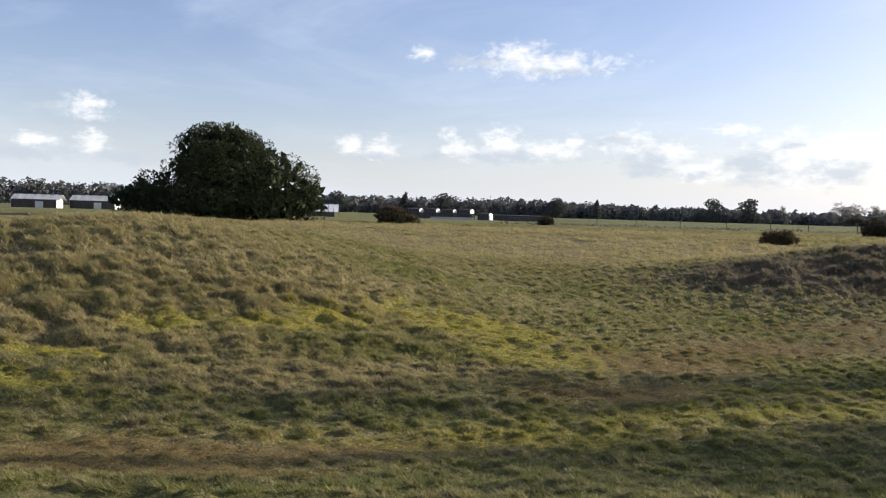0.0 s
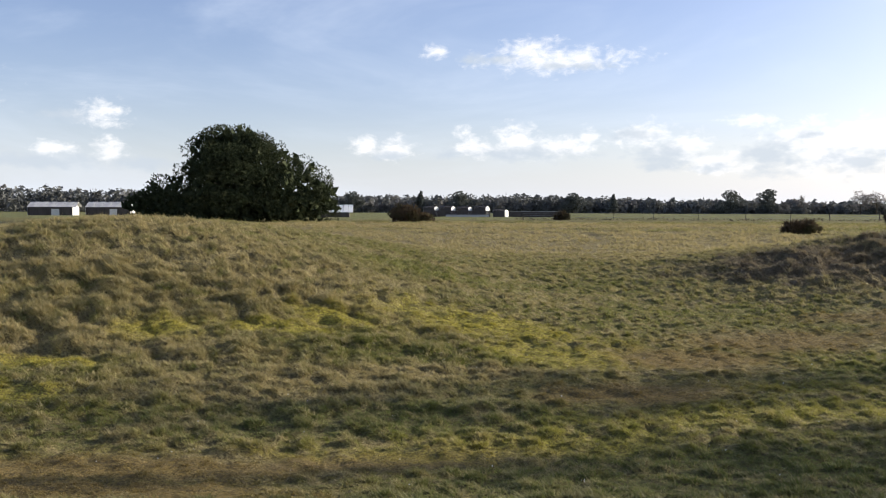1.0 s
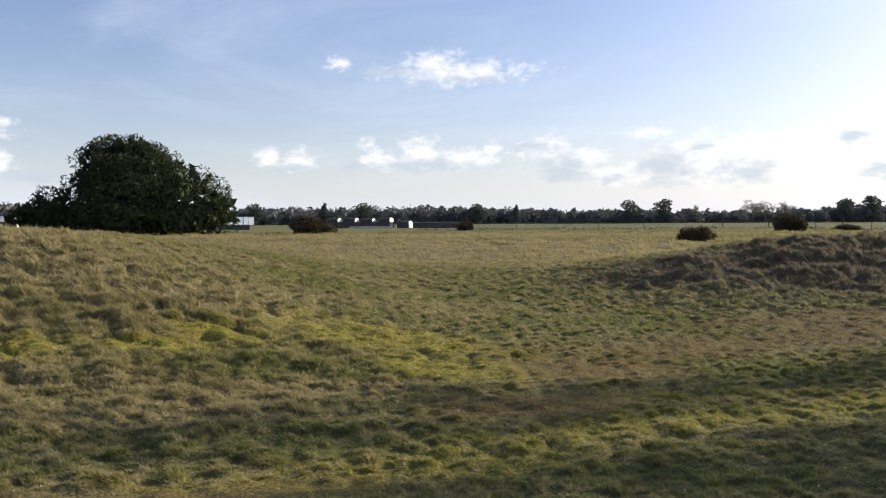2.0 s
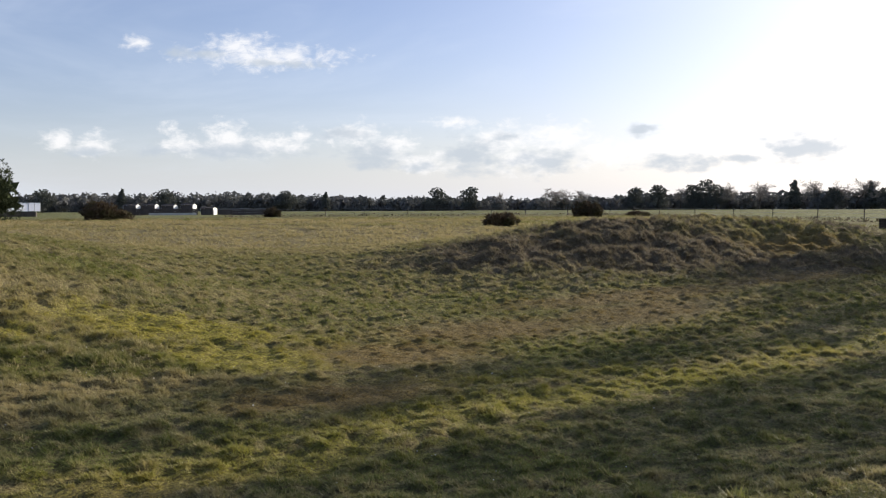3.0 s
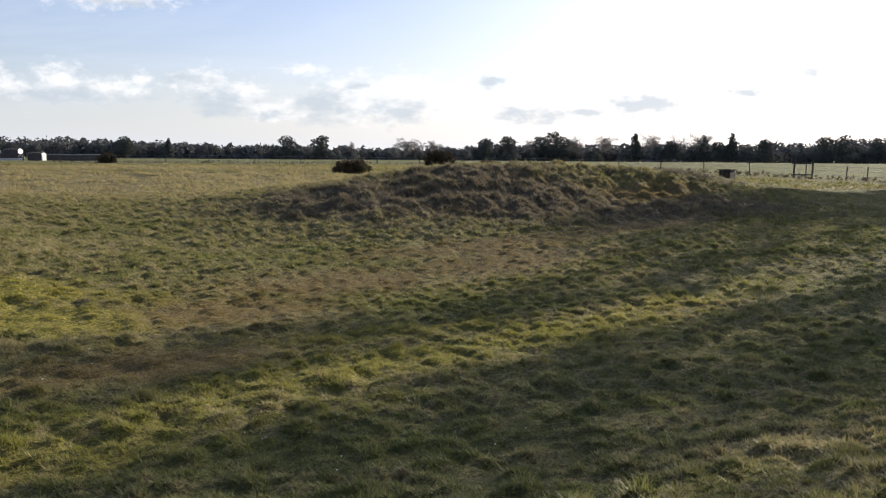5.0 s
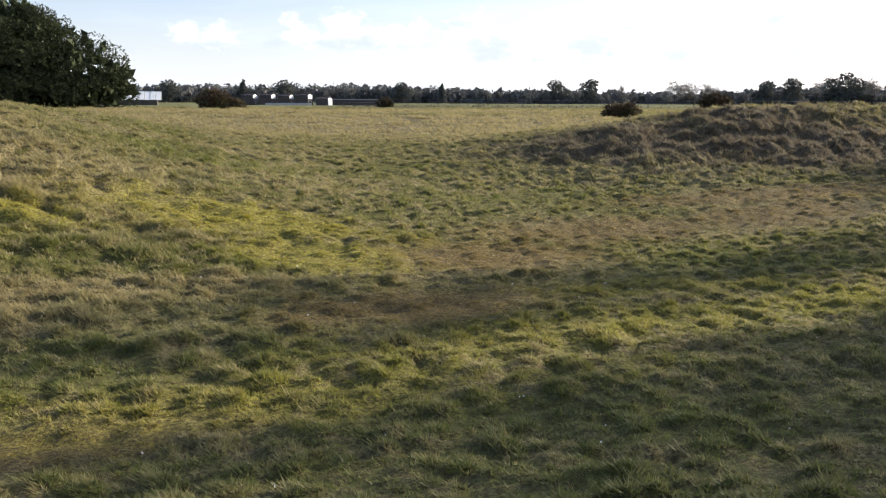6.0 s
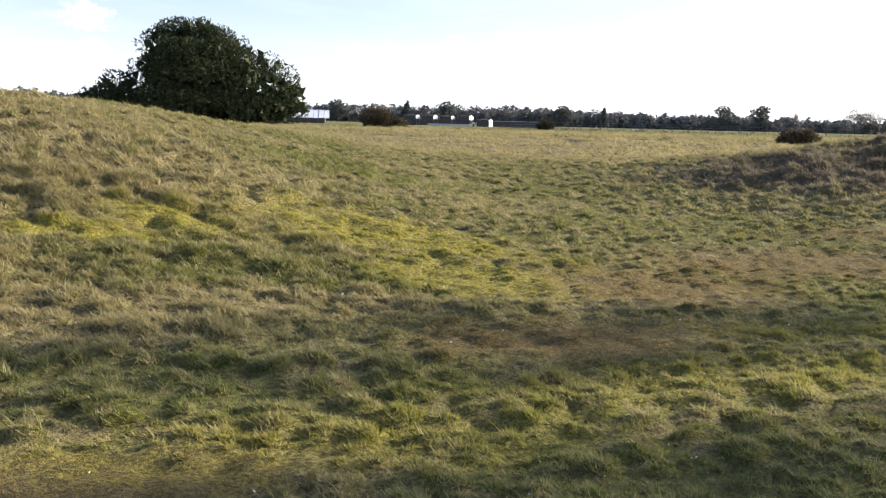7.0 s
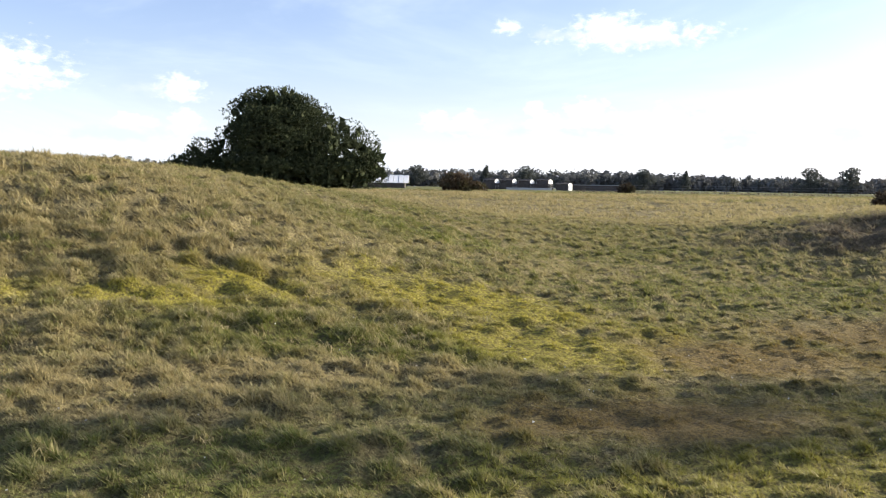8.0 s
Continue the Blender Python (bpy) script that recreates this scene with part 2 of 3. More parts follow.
PALE = make_plain("pale_boards", (0.50, 0.49, 0.45), (0.68, 0.67, 0.63), 4.0, 0.7)
WIRE = make_plain("galvanised_wire", (0.22, 0.22, 0.22), (0.36, 0.36, 0.36), 20.0, 0.5, 0.1, metal=0.8)
WALL = make_plain("dark_cladding", (0.050, 0.042, 0.038), (0.10, 0.085, 0.075), 2.0, 0.85, 0.3, stretch=(3, 3, 0.3))
ROOF = make_plain("grey_roof_sheet", (0.36, 0.35, 0.345), (0.54, 0.53, 0.52), 1.5, 0.6, 0.2)
WHITE = make_plain("white_sheet", (0.70, 0.70, 0.68), (0.82, 0.82, 0.80), 1.2, 0.5, 0.1)


# ---- meshes from arrays ----
def tri_mesh(name, verts, tris, mat, smooth=False):
    me = bpy.data.meshes.new(name)
    verts, tris = np.asarray(verts, np.float32).reshape(-1, 3), np.asarray(tris, np.int32).reshape(-1, 3)
    me.vertices.add(len(verts))
    me.vertices.foreach_set("co", verts.ravel())
    me.loops.add(tris.size)
    me.loops.foreach_set("vertex_index", tris.ravel())
    me.polygons.add(len(tris))
    me.polygons.foreach_set("loop_start", np.arange(0, tris.size, 3, dtype=np.int32))
    me.polygons.foreach_set("use_smooth", np.full(len(tris), smooth))
    me.update(calc_edges=True)
    me.materials.append(mat)
    return me


def part(name, bm, mat, parent, label=""):
    me = bpy.data.meshes.new(name)
    bm.to_mesh(me)
    bm.free()
    me.materials.append(mat)
    ob = new(name, me)
    ob.parent = parent
    return tagged(ob, label)


def part_of(name, me, parent, label=""):
    ob = new(name, me)
    ob.parent = parent
    return tagged(ob, label)


def box(bm, size, at, bevel=0.0, turn=0.0):
    made = bmesh.ops.create_cube(bm, size=1.0, matrix=pose(*at, 0, 0, turn) @ Matrix.Diagonal((*size, 1)))
    if bevel:
        edges = list({e for v in made["verts"] for e in v.link_edges})
        bmesh.ops.bevel(bm, geom=edges, offset=bevel, segments=1, affect="EDGES")
    return bm


def rod(bm, a, b, r0, r1, sides=8):
    a, b = Vector(a), Vector(b)
    m = Matrix.Translation((a + b) / 2) @ (b - a).to_track_quat("Z", "Y").to_matrix().to_4x4()
    bmesh.ops.create_cone(bm, cap_ends=True, segments=sides, radius1=r0, radius2=r1, depth=(b - a).length, matrix=m)
    return bm


# ---- the lie of the land ----
LINE_Y = np.array([0, 4, 8, 12, 16, 20, 25, 31, 38, 48, 65, 110, 200, 450, 900.0])
LINE_Z = np.array([0.0, -0.462, -0.984, -1.762, -1.787, -1.634, -1.136, -1.172, -0.673, -0.439, -0.091, 0.344, 0.642, 1.423, 1.601])
SWELLS = [(-10.542, 29.783, 9.067, 11.701, 2.474, -0.309), (19.612, 39.481, 9.201, 7.493, 1.187, 0.568),
          (9.62, 24.631, 8.73, 5.474, -0.49, -0.05), (29.742, 37.324, 8.347, 2.828, 0.929, -0.084)]


def lattice(seed):
    return np.random.RandomState(seed).rand(256, 256)


LATTICES = [lattice(s) for s in range(6)]


def ripple(x, y, size, k=0):
    """Smooth noise from 0 to 1 with bumps about `size` metres across."""
    t = LATTICES[k % 6]
    u, v = np.asarray(x) / size + 37.3 * k, np.asarray(y) / size + 11.9 * k
    i, j = np.floor(u).astype(int), np.floor(v).astype(int)
    a, b = u - i, v - j
    a, b = a * a * (3 - 2 * a), b * b * (3 - 2 * b)
    i, j, i1, j1 = i & 255, j & 255, (i + 1) & 255, (j + 1) & 255
    return (t[i, j] * (1 - a) + t[i1, j] * a) * (1 - b) + (t[i, j1] * (1 - a) + t[i1, j1] * a) * b


def tussock(x, y, size, k=0, tight=0.55):
    """Rounded hummocks about `size` metres apart, each with its own height: 0 between them, up to 1 on top; tight sets how wide they are."""
    t, q = LATTICES[k % 6], LATTICES[(k + 3) % 6]
    u, v = np.asarray(x) / size + 50.0, np.asarray(y) / size + 50.0
    i, j = np.floor(u).astype(int), np.floor(v).astype(int)
    best = np.zeros(np.shape(u))
    for di in (-1, 0, 1):
        for dj in (-1, 0, 1):
            a, b = (i + di) & 255, (j + dj) & 255
            dx, dy = u - (i + di + t[a, b]), v - (j + dj + q[a, b])
            rise = 0.35 + 0.65 * t[b, a]
            reach = tight + 0.35 * q[b, a]
            best = np.maximum(best, rise * np.clip(1 - (dx * dx + dy * dy) / reach**2, 0, 1) ** 0.7)
    return best


def clump(x, y):
    """The small tufts that the sward is made of, a hand or two across: 0 in the gaps, up to 1 on top."""
    wx, wy = x + 0.12 * (ripple(x, y, 0.4, 1) - 0.5), y + 0.12 * (ripple(x, y, 0.4, 4) - 0.5)
    return np.maximum(tussock(wx, wy * 1.1, 0.36, 1, 0.42), 0.75 * tussock(wx, wy, 0.23, 5, 0.42))


def lie(x, y):
    """The ground's large form: a slope down into a hollow, the plain behind it, and the mounds."""
    h = np.diff(LINE_Y)
    d = np.diff(LINE_Z) / h
    m = np.concatenate([[d[0]], (d[:-1] * h[1:] + d[1:] * h[:-1]) / (h[1:] + h[:-1]), [0.0]])
    yy = np.clip(y, LINE_Y[0], LINE_Y[-1])
    i = np.clip(np.searchsorted(LINE_Y, yy, side="right") - 1, 0, len(LINE_Y) - 2)
    s = (yy - LINE_Y[i]) / h[i]
    z = (2 * s**3 - 3 * s**2 + 1) * LINE_Z[i] + (s**3 - 2 * s**2 + s) * h[i] * m[i] + (3 * s**2 - 2 * s**3) * LINE_Z[i + 1] + (s**3 - s**2) * h[i] * m[i + 1]
    for cx, cy, a, b, rise, turn in SWELLS:
        c, q = math.cos(turn), math.sin(turn)
        z = z + rise * np.exp(-(((x - cx) * c + (y - cy) * q) / a) ** 2 - ((-(x - cx) * q + (y - cy) * c) / b) ** 2)
    return z


def rough(x, y):
    """How tussocky the ground is, 0 to 1: the mounds most, the floor of the hollow least."""
    left = np.exp(-((x + 8) / 9) ** 2 - ((y - 22) / 7.5) ** 2)
    right = np.exp(-((x - 18) / 9) ** 2 - ((y - 35) / 5) ** 2)
    end = np.exp(-((x - 28) / 5) ** 2 - ((y - 33.5) / 4.5) ** 2)
    return np.clip(0.14 + 0.95 * left + 1.1 * right + 0.9 * end + 0.12 * np.clip((12 - np.asarray(y)) / 3, 0, 1), 0, 1)


def sunk(x, y):
    """1 where moss or dead litter keeps the grass short, 0 elsewhere."""
    near = np.zeros(np.shape(x))
    for cx, cy, a, b, turn in MOSS + RUST:
        c, q = math.cos(radians(turn)), math.sin(radians(turn))
        near = np.maximum(near, np.clip(1.5 - np.hypot(((x - cx) * c + (y - cy) * q) / a, (-(x - cx) * q + (y - cy) * c) / b), 0, 1))
    return np.clip(near * 1.3, 0, 1)


def ground(x, y):
    r = rough(x, y)
    heath = np.exp(-((x - 17) / 8.0) ** 2 - ((y - 34) / 4.5) ** 2) + 0.6 * np.exp(-((x - 28) / 4.5) ** 2 - ((y - 33.5) / 4) ** 2)
    z = lie(x, y) - 0.06
    near = np.clip((48 - np.asarray(y)) / 8, 0, 1) * np.clip((np.asarray(y) - 2) / 5, 0.12, 1)
    rise = np.clip((np.asarray(y) - 2) / 5, 0.12, 1)
    z = z + rise * (0.02 + 0.20 * r) * (tussock(x, y * 1.15, 0.75, 0) - 0.35) + near * (0.115 + 0.075 * r) * (clump(x, y) - 0.3) * (1 - 0.4 * sunk(x, y)) + r * 0.16 * (ripple(x, y, 2.4, 2) - 0.5)
    z = z + heath * (0.6 * (ripple(x * 0.8, y * 1.3, 1.5, 4) - 0.5) + 0.34 * tussock(x, y, 0.85, 2))
    far = np.clip((np.asarray(y) - 40) / 30, 0, 1)
    return z + far * (0.12 * (ripple(x, y, 5.0, 3) - 0.5) + 0.16 * tussock(x, y * 0.7, 1.7, 4))


def spaced(lo, hi, step, ends, grow=(1.12, 1.12)):
    """Coordinates every `step` from lo to hi, then in growing steps out to both ends."""
    mid = np.arange(lo, hi + step / 2, step)
    out = []
    for edge, end, sign, more in ((lo, ends[0], -1, grow[0]), (hi, ends[1], 1, grow[1])):
        run, s, at = [], step, edge
        while sign * (end - at) > 0:
            s *= more
            at += sign * s
            run.append(at)
        out.append(run)
    return np.concatenate([out[0][::-1], mid, out[1]])


def build_ground():
    xs, ys = spaced(-12.5, 29, 0.1, (-3500, 3500), (1.2, 1.13)), spaced(8.0, 38, 0.1, (-3000, 4000), (1.12, 1.045))
    gx, gy = np.meshgrid(xs, ys)
    gz = ground(gx.ravel(), gy.ravel())
    n, m = len(xs), len(ys)
    a = (np.arange(m - 1)[:, None] * n + np.arange(n - 1)[None, :]).ravel()
    tris = np.concatenate([np.stack([a, a + 1, a + n + 1], 1), np.stack([a, a + n + 1, a + n], 1)])
    me = tri_mesh("ground", np.stack([gx.ravel(), gy.ravel(), gz], 1), tris, TURF, True)
    return tagged(new("ground", me), "rough heath pasture of short grass, moss and low mounds", "ground", kind="structure")


build_ground()


def build_grass(name, label, area, tufts, blades, height, width, seed, wedge=True):
    """Tufts of short leaning blades over a stretch of the plan (x0, x1, y0, y1)."""
    r = np.random.RandomState(seed)
    x0, x1, y0, y1 = area
    cx, cy = r.uniform(x0, x1, 3 * tufts), r.uniform(y0, y1, 3 * tufts)
    keep = r.rand(3 * tufts) < np.where(cy > 44, 0.1 + 0.7 * tussock(cx, cy * 0.7, 1.7, 4), 0.04 + 0.95 * clump(cx, cy))
    cx, cy = cx[keep][:tufts], cy[keep][:tufts]
    tufts = len(cx)
    inside = (cx > -0.5 * cy - 1.0) & (cx < 2.5 + (cy - 3.5) * 1.42) if wedge else cx > x0
    cx, cy = cx[inside], cy[inside]
    tufts = len(cx)
    rag = rough(cx, cy)
    top = 0.3 * tussock(cx, cy * 1.15, 0.75, 0) * rag + (0.9 - 0.2 * rag) * clump(cx, cy) ** 1.3
    top = np.where(cy > 44, tussock(cx, cy * 0.7, 1.7, 4), top)
    tall = height * (0.5 + 0.7 * rag) * (0.2 + 1.6 * top) * r.uniform(0.6, 1.35, tufts) * (1 - 0.55 * sunk(cx, cy))
    side = r.uniform(0, 2 * np.pi, tufts)
    x, y, tall = np.repeat(cx, blades), np.repeat(cy, blades), np.repeat(tall, blades)
    k = len(x)
    out = np.repeat(side, blades) + r.normal(0, 0.9, k)
    spread = r.uniform(0.0, 1.0, k) * (0.04 + 0.5 * tall)
    x, y = x + np.cos(out) * spread, y + np.sin(out) * spread
    tall = tall * r.uniform(0.55, 1.25, k)
    lean = r.uniform(0.2, 1.25, k)
    bx, by = np.cos(out) * lean - 0.3, np.sin(out) * lean - 0.1
    turn = out + np.pi / 2 + r.normal(0, 0.5, k)
    half = np.stack([np.cos(turn), np.sin(turn), np.zeros(k)], 1) * (width * 0.5 * r.uniform(0.6, 1.4, k))[:, None]
    base = np.stack([x, y, ground(x, y) - 0.012], 1)
    tip = base + np.stack([bx * tall, by * tall, tall * r.uniform(0.5, 1.0, k)], 1)
    v = np.stack([base - half, base + half, tip], 1)
    me = tri_mesh(name, v.reshape(-1, 3), np.arange(3 * k).reshape(-1, 3), BLADES)
    return tagged(new(name, me), label, "grass", kind="stuff")


build_grass("near_grass", "short tufted winter grass, green and straw coloured", (-9, 15, 8.0, 23), 96000, 9, 0.095, 0.0135, 1)
build_grass("mound_grass", "tussocky bleached grass over the mounds", (-17, 28, 22, 44), 46000, 9, 0.13, 0.026, 2)
build_grass("plain_grass", "dry grass of the flat pasture", (-40, 56, 42, 110), 36000, 6, 0.26, 0.066, 3)
build_grass("side_grass", "rough grass at the edge of the hollow", (14.5, 40, 8, 36), 22000, 9, 0.10, 0.026, 4)
build_grass("bank_grass", "rough grass on the foot of the mound", (-14, -8.5, 12, 23), 9000, 10, 0.12, 0.02, 5)
build_grass("slope_grass", "short grass on the slope into the hollow", (0, 8, 5.5, 8.2), 4000, 9, 0.08, 0.013, 6)
build_grass("path_grass", "close-bitten grass on the top of the slope", (-5, 7, -3, 8), 6000, 8, 0.07, 0.014, 10, False)


def build_tussocks(name, label, area, count, seed, length=0.21, blades=36, mat=None):
    """Shaggy tussocks: long pale blades that arch over on all sides, most of them on the mound's flank."""
    r = np.random.RandomState(seed)
    x0, x1, y0, y1 = area
    cx, cy = r.uniform(x0, x1, 6 * count), r.uniform(y0, y1, 6 * count)
    keep = r.rand(6 * count) < (rough(cx, cy) - 0.35) * (0.15 + tussock(cx, cy * 1.15, 0.75, 0)) * ripple(cx, cy, 2.2, 3) * 1.5 * (1 - sunk(cx, cy))
    cx, cy = cx[keep][:count], cy[keep][:count]
    n = len(cx)
    size = np.repeat(length * r.uniform(0.5, 1.25, n), blades)
    k = n * blades
    out = r.uniform(0, 2 * np.pi, k)
    way = np.stack([np.cos(out), np.sin(out)], 1) * r.uniform(0.35, 1.5, k)[:, None] + np.array([-0.4, -0.2])
    x, y = np.repeat(cx, blades) + r.normal(0, 0.06, k), np.repeat(cy, blades) + r.normal(0, 0.06, k)
    size = size * r.uniform(0.5, 1.2, k)
    base = np.stack([x, y, ground(x, y) - 0.02], 1)
    turn = out + np.pi / 2 + r.normal(0, 0.6, k)
    half = np.stack([np.cos(turn), np.sin(turn), np.zeros(k)], 1) * (0.005 * r.uniform(0.6, 1.5, k))[:, None]
    middle = base + np.concatenate([way * 0.38, np.full((k, 1), 0.5)], 1) * size[:, None]
    tip = base + np.concatenate([way * 1.0, r.uniform(-0.1, 0.45, (k, 1))], 1) * size[:, None]
    v = np.stack([base - half, base + half, middle - half, middle + half, tip], 1)
    i = np.arange(k)[:, None] * 5
    f = np.concatenate([i + np.array([[0, 1, 3]]), i + np.array([[0, 3, 2]]), i + np.array([[2, 3, 4]])])
    return tagged(new(name, tri_mesh(name, v.reshape(-1, 3), f, mat or STRAW_BLADES)), label, "grass", kind="stuff")


build_tussocks("tussock_grass", "shaggy straw-coloured grass tussocks on the mound", (-13, 3, 14, 32), 2600, 7)
build_tussocks("heath_grass", "wiry brown grass tussocks on the low mound", (7, 34, 28, 40), 1800, 8, 0.22, 24, WIRY_BLADES)


# ---- trees and bushes ----
def sprigs(blobs, count, size, seed, blades=7, inner=0.25, stretch=1.0, lumps=3.0, fat=0.22):
    """Tufts of pointed leaves on and in lumpy ellipsoids: (x, y, z, rx, ry, rz) each. Returns vertices and triangles."""
    r = np.random.RandomState(seed)
    blobs = np.asarray(blobs, float)
    area = (blobs[:, 3] * blobs[:, 5] + blobs[:, 4] * blobs[:, 5] + blobs[:, 3] * blobs[:, 4])
    b = blobs[r.choice(len(blobs), count, p=area / area.sum())]
    d = r.normal(size=(count, 3))
    d /= np.linalg.norm(d, axis=1)[:, None]
    wave = np.sin(d[:, 0] * lumps * 2.1 + b[:, 0]) + np.sin(d[:, 1] * lumps * 1.7 + b[:, 2]) + np.sin(d[:, 2] * lumps * 2.6 + b[:, 1] + 1.0)
    far = np.where(r.rand(count) < inner, r.uniform(0.3, 0.9, count), r.uniform(0.86, 1.06, count)) * (1 + 0.07 * wave)
    at = b[:, :3] + d * far[:, None] * b[:, 3:]
    n = np.repeat(at, blades, 0)
    k = len(n)
    up = np.repeat(d, blades, 0) * 0.8 + np.array([0, 0, 0.55]) + r.normal(0, 0.75, (k, 3))
    up /= np.linalg.norm(up, axis=1)[:, None]
    side = np.cross(up, r.normal(size=(k, 3)))
    side /= np.linalg.norm(side, axis=1)[:, None]
    s = size * np.repeat(r.uniform(0.6, 1.4, count), blades)[:, None] * r.uniform(0.6, 1.3, (k, 1))
    n = n + r.normal(0, size * 0.25, (k, 3))
    v = np.stack([n - side * s * fat, n + side * s * fat, n + up * s * stretch], 1)
    return v.reshape(-1, 3), np.arange(3 * k).reshape(-1, 3)


def knobs(blobs, count, size, seed):
    """Small clumps over the outsides of large ones."""
    r = np.random.RandomState(seed)
    blobs = np.asarray(blobs, float)
    area = blobs[:, 3] * blobs[:, 5]
    b = blobs[r.choice(len(blobs), count, p=area / area.sum())]
    d = r.normal(size=(count, 3))
    d /= np.linalg.norm(d, axis=1)[:, None]
    q = size * r.uniform(.6, 1.35, (count, 1))
    at = b[:, :3] + d * (b[:, 3:] - q * .5)
    at[:, 2] = np.maximum(at[:, 2], .5)
    return np.concatenate([at, q * np.array([[1.15, 1.15, .8]])], 1)


def limbs(segments, sides=5):
    """Tapered tubes: (start, end, radius at start, radius at end)."""
    vs, fs = [], []
    for a, b, r0, r1 in segments:
        a, b = np.asarray(a, float), np.asarray(b, float)
        w = (b - a) / (np.linalg.norm(b - a) + 1e-9)
        u = np.cross(w, (0.31, 0.87, 0.39))
        u /= np.linalg.norm(u)
        v = np.cross(w, u)
        o = len(vs) * 2 * sides
        ang = np.arange(sides) * 2 * np.pi / sides
        ring = np.cos(ang)[:, None] * u + np.sin(ang)[:, None] * v
        vs.append(np.concatenate([a + ring * r0, b + ring * r1]))
        for i in range(sides):
            j = (i + 1) % sides
            fs += [(o + i, o + j, o + sides + j), (o + i, o + sides + j, o + sides + i)]
    return np.concatenate(vs), fs


def thing(name, at, label, category, group=""):
    ob = new(name)
    ob.matrix_basis = at
    ob.empty_display_size = 0.3
    return tagged(ob, label, category, group)


def stand(x, y, turn=0.0, sink=0.05):
    return pose(x, y, float(ground(np.array([x]), np.array([y]))[0]) - sink, 0, 0, turn)


def big_tree():
    """The broad dark pine thicket; u to the right, w up, in metres from its foot."""
    t = thing("evergreen_tree", stand(-27.2, 108.0, 14), "broad dark evergreen pine tree, its skirt touching the pasture", "tree")
    blobs = [(-.7, 0, 5.1, 6.0, 6.0, 6.3), (6.2, -.5, 3.8, 4.5, 5.4, 4.1), (-3.7, 0, 6.3, 3.5, 4.6, 3.6), (-8.0, 0, 2.5, 3.0, 4.2, 2.7), (-11.3, 0, 1.6, 1.6, 2.4, 1.9),
             (9.2, -1, 2.5, 2.7, 4.0, 2.2), (1.8, 0, 7.3, 3.7, 4.6, 3.4), (-1.2, 0, 8.8, 3.0, 3.6, 2.6), (5.0, -2.0, 1.7, 5.6, 4.6, 1.9), (-2.0, -2.5, 2.2, 7.0, 4.0, 2.3)]
    puffs = knobs(blobs, 300, 1.2, 9)
    v, f = sprigs(puffs, 42000, 0.14, 11, 7, 0.1, 1.1, 3.0, 0.24)
    core = [(x, y, z, a * .84, b * .84, c * .84) for x, y, z, a, b, c in blobs]
    v2, f2 = sprigs(core, 1500, .8, 12, 6, 0.7, .7, 3.0, .4)
    v, f = np.concatenate([v, v2]), np.concatenate([f, f2 + len(v)])
    part_of("crown", tri_mesh("crown", v, f, PINE), t)
    segs = [((0, 0, -.2), (0.2, 0, 2.2), .5, .42), ((.2, 0, 2.2), (-.3, .2, 8.5), .42, .12)]
    r = np.random.RandomState(4)
    for i in range(16):
        z = r.uniform(.5, 5.5)
        a = r.uniform(0, 2 * np.pi)
        q = np.array([np.cos(a) * 1.35, np.sin(a), r.uniform(.05, .5)])
        segs.append((np.array([.1, 0, z]), np.array([.1, 0, z]) + q * r.uniform(3, 5), .18, .05))
    v, f = limbs(segs, 7)
    part_of("trunk", tri_mesh("trunk", v, f, BARK, True), t)


def bush(name, x, y, blobs, count, size, mat, label, seed, turn=0.0):
    t = thing(name, stand(x, y, turn), label, "bush")
    v, f = sprigs(blobs, count, size, seed, 9, 0.4, 1.3)
    part_of("foliage", tri_mesh("foliage", v, f, mat), t)
    if name == "brush_heap":
        return
    r = np.random.RandomState(seed)
    low, wide = min(b[2] for b in blobs), max(b[3] for b in blobs)
    segs = []
    for i in range(14):
        a = r.uniform(0, 2 * np.pi)
        foot = np.array([np.cos(a) * wide * .3, np.sin(a) * wide * .3, -.05])
        segs.append((foot, foot + np.array([np.cos(a) * wide * .5, np.sin(a) * wide * .5, low * 1.2]), .05, .015))
    v, f = limbs(segs, 5)
    part_of("stem", tri_mesh("stem", v, f, BARK), t)


big_tree()
bush("gorse_bush", -7.0, 108.0, [(-.5, 0, .85, 1.45, 1.3, 1.15), (.5, 0, .75, 1.35, 1.2, 1.05), (2.3, .3, .4, .8, .8, .6)], 1100, .22, GORSE,
     "brown gorse bush, rounded and ragged, on the pasture", 21)
bush("gorse_bush", 13.9, 132.0, [(0, 0, .5, .95, .9, .8), (.6, 0, .4, .6, .7, .55)], 420, .22, DARK_GORSE, "small dark gorse bush far out on the pasture", 22)
bush("gorse_bush", 25.9, 71.0, [(-.45, 0, .38, .8, .7, .5), (.45, 0, .4, .8, .7, .52), (1.1, .2, .3, .45, .5, .36)], 620, .22, GORSE, "low grey-brown ragged gorse bush beside the mound", 23)
bush("gorse_bush", 48.6, 102.0, [(-.45, 0, .72, 1.35, 1.1, 1.0), (.7, 0, .62, 1.2, 1.0, .88)], 1000, .2, DARK_GORSE, "dark domed gorse bush near the fence", 24)
bush("brush_heap", 57.6, 106.5, [(0, 0, .2, 1.1, .7, .36), (1.2, 0, .15, .7, .5, .26)], 300, .22, GORSE, "low heap of brown brushwood by the fence", 25)


# ---- far woods and single trees on the skyline ----
def spot(az, dist):
    return math.sin(radians(az)) * dist, math.cos(radians(az)) * dist


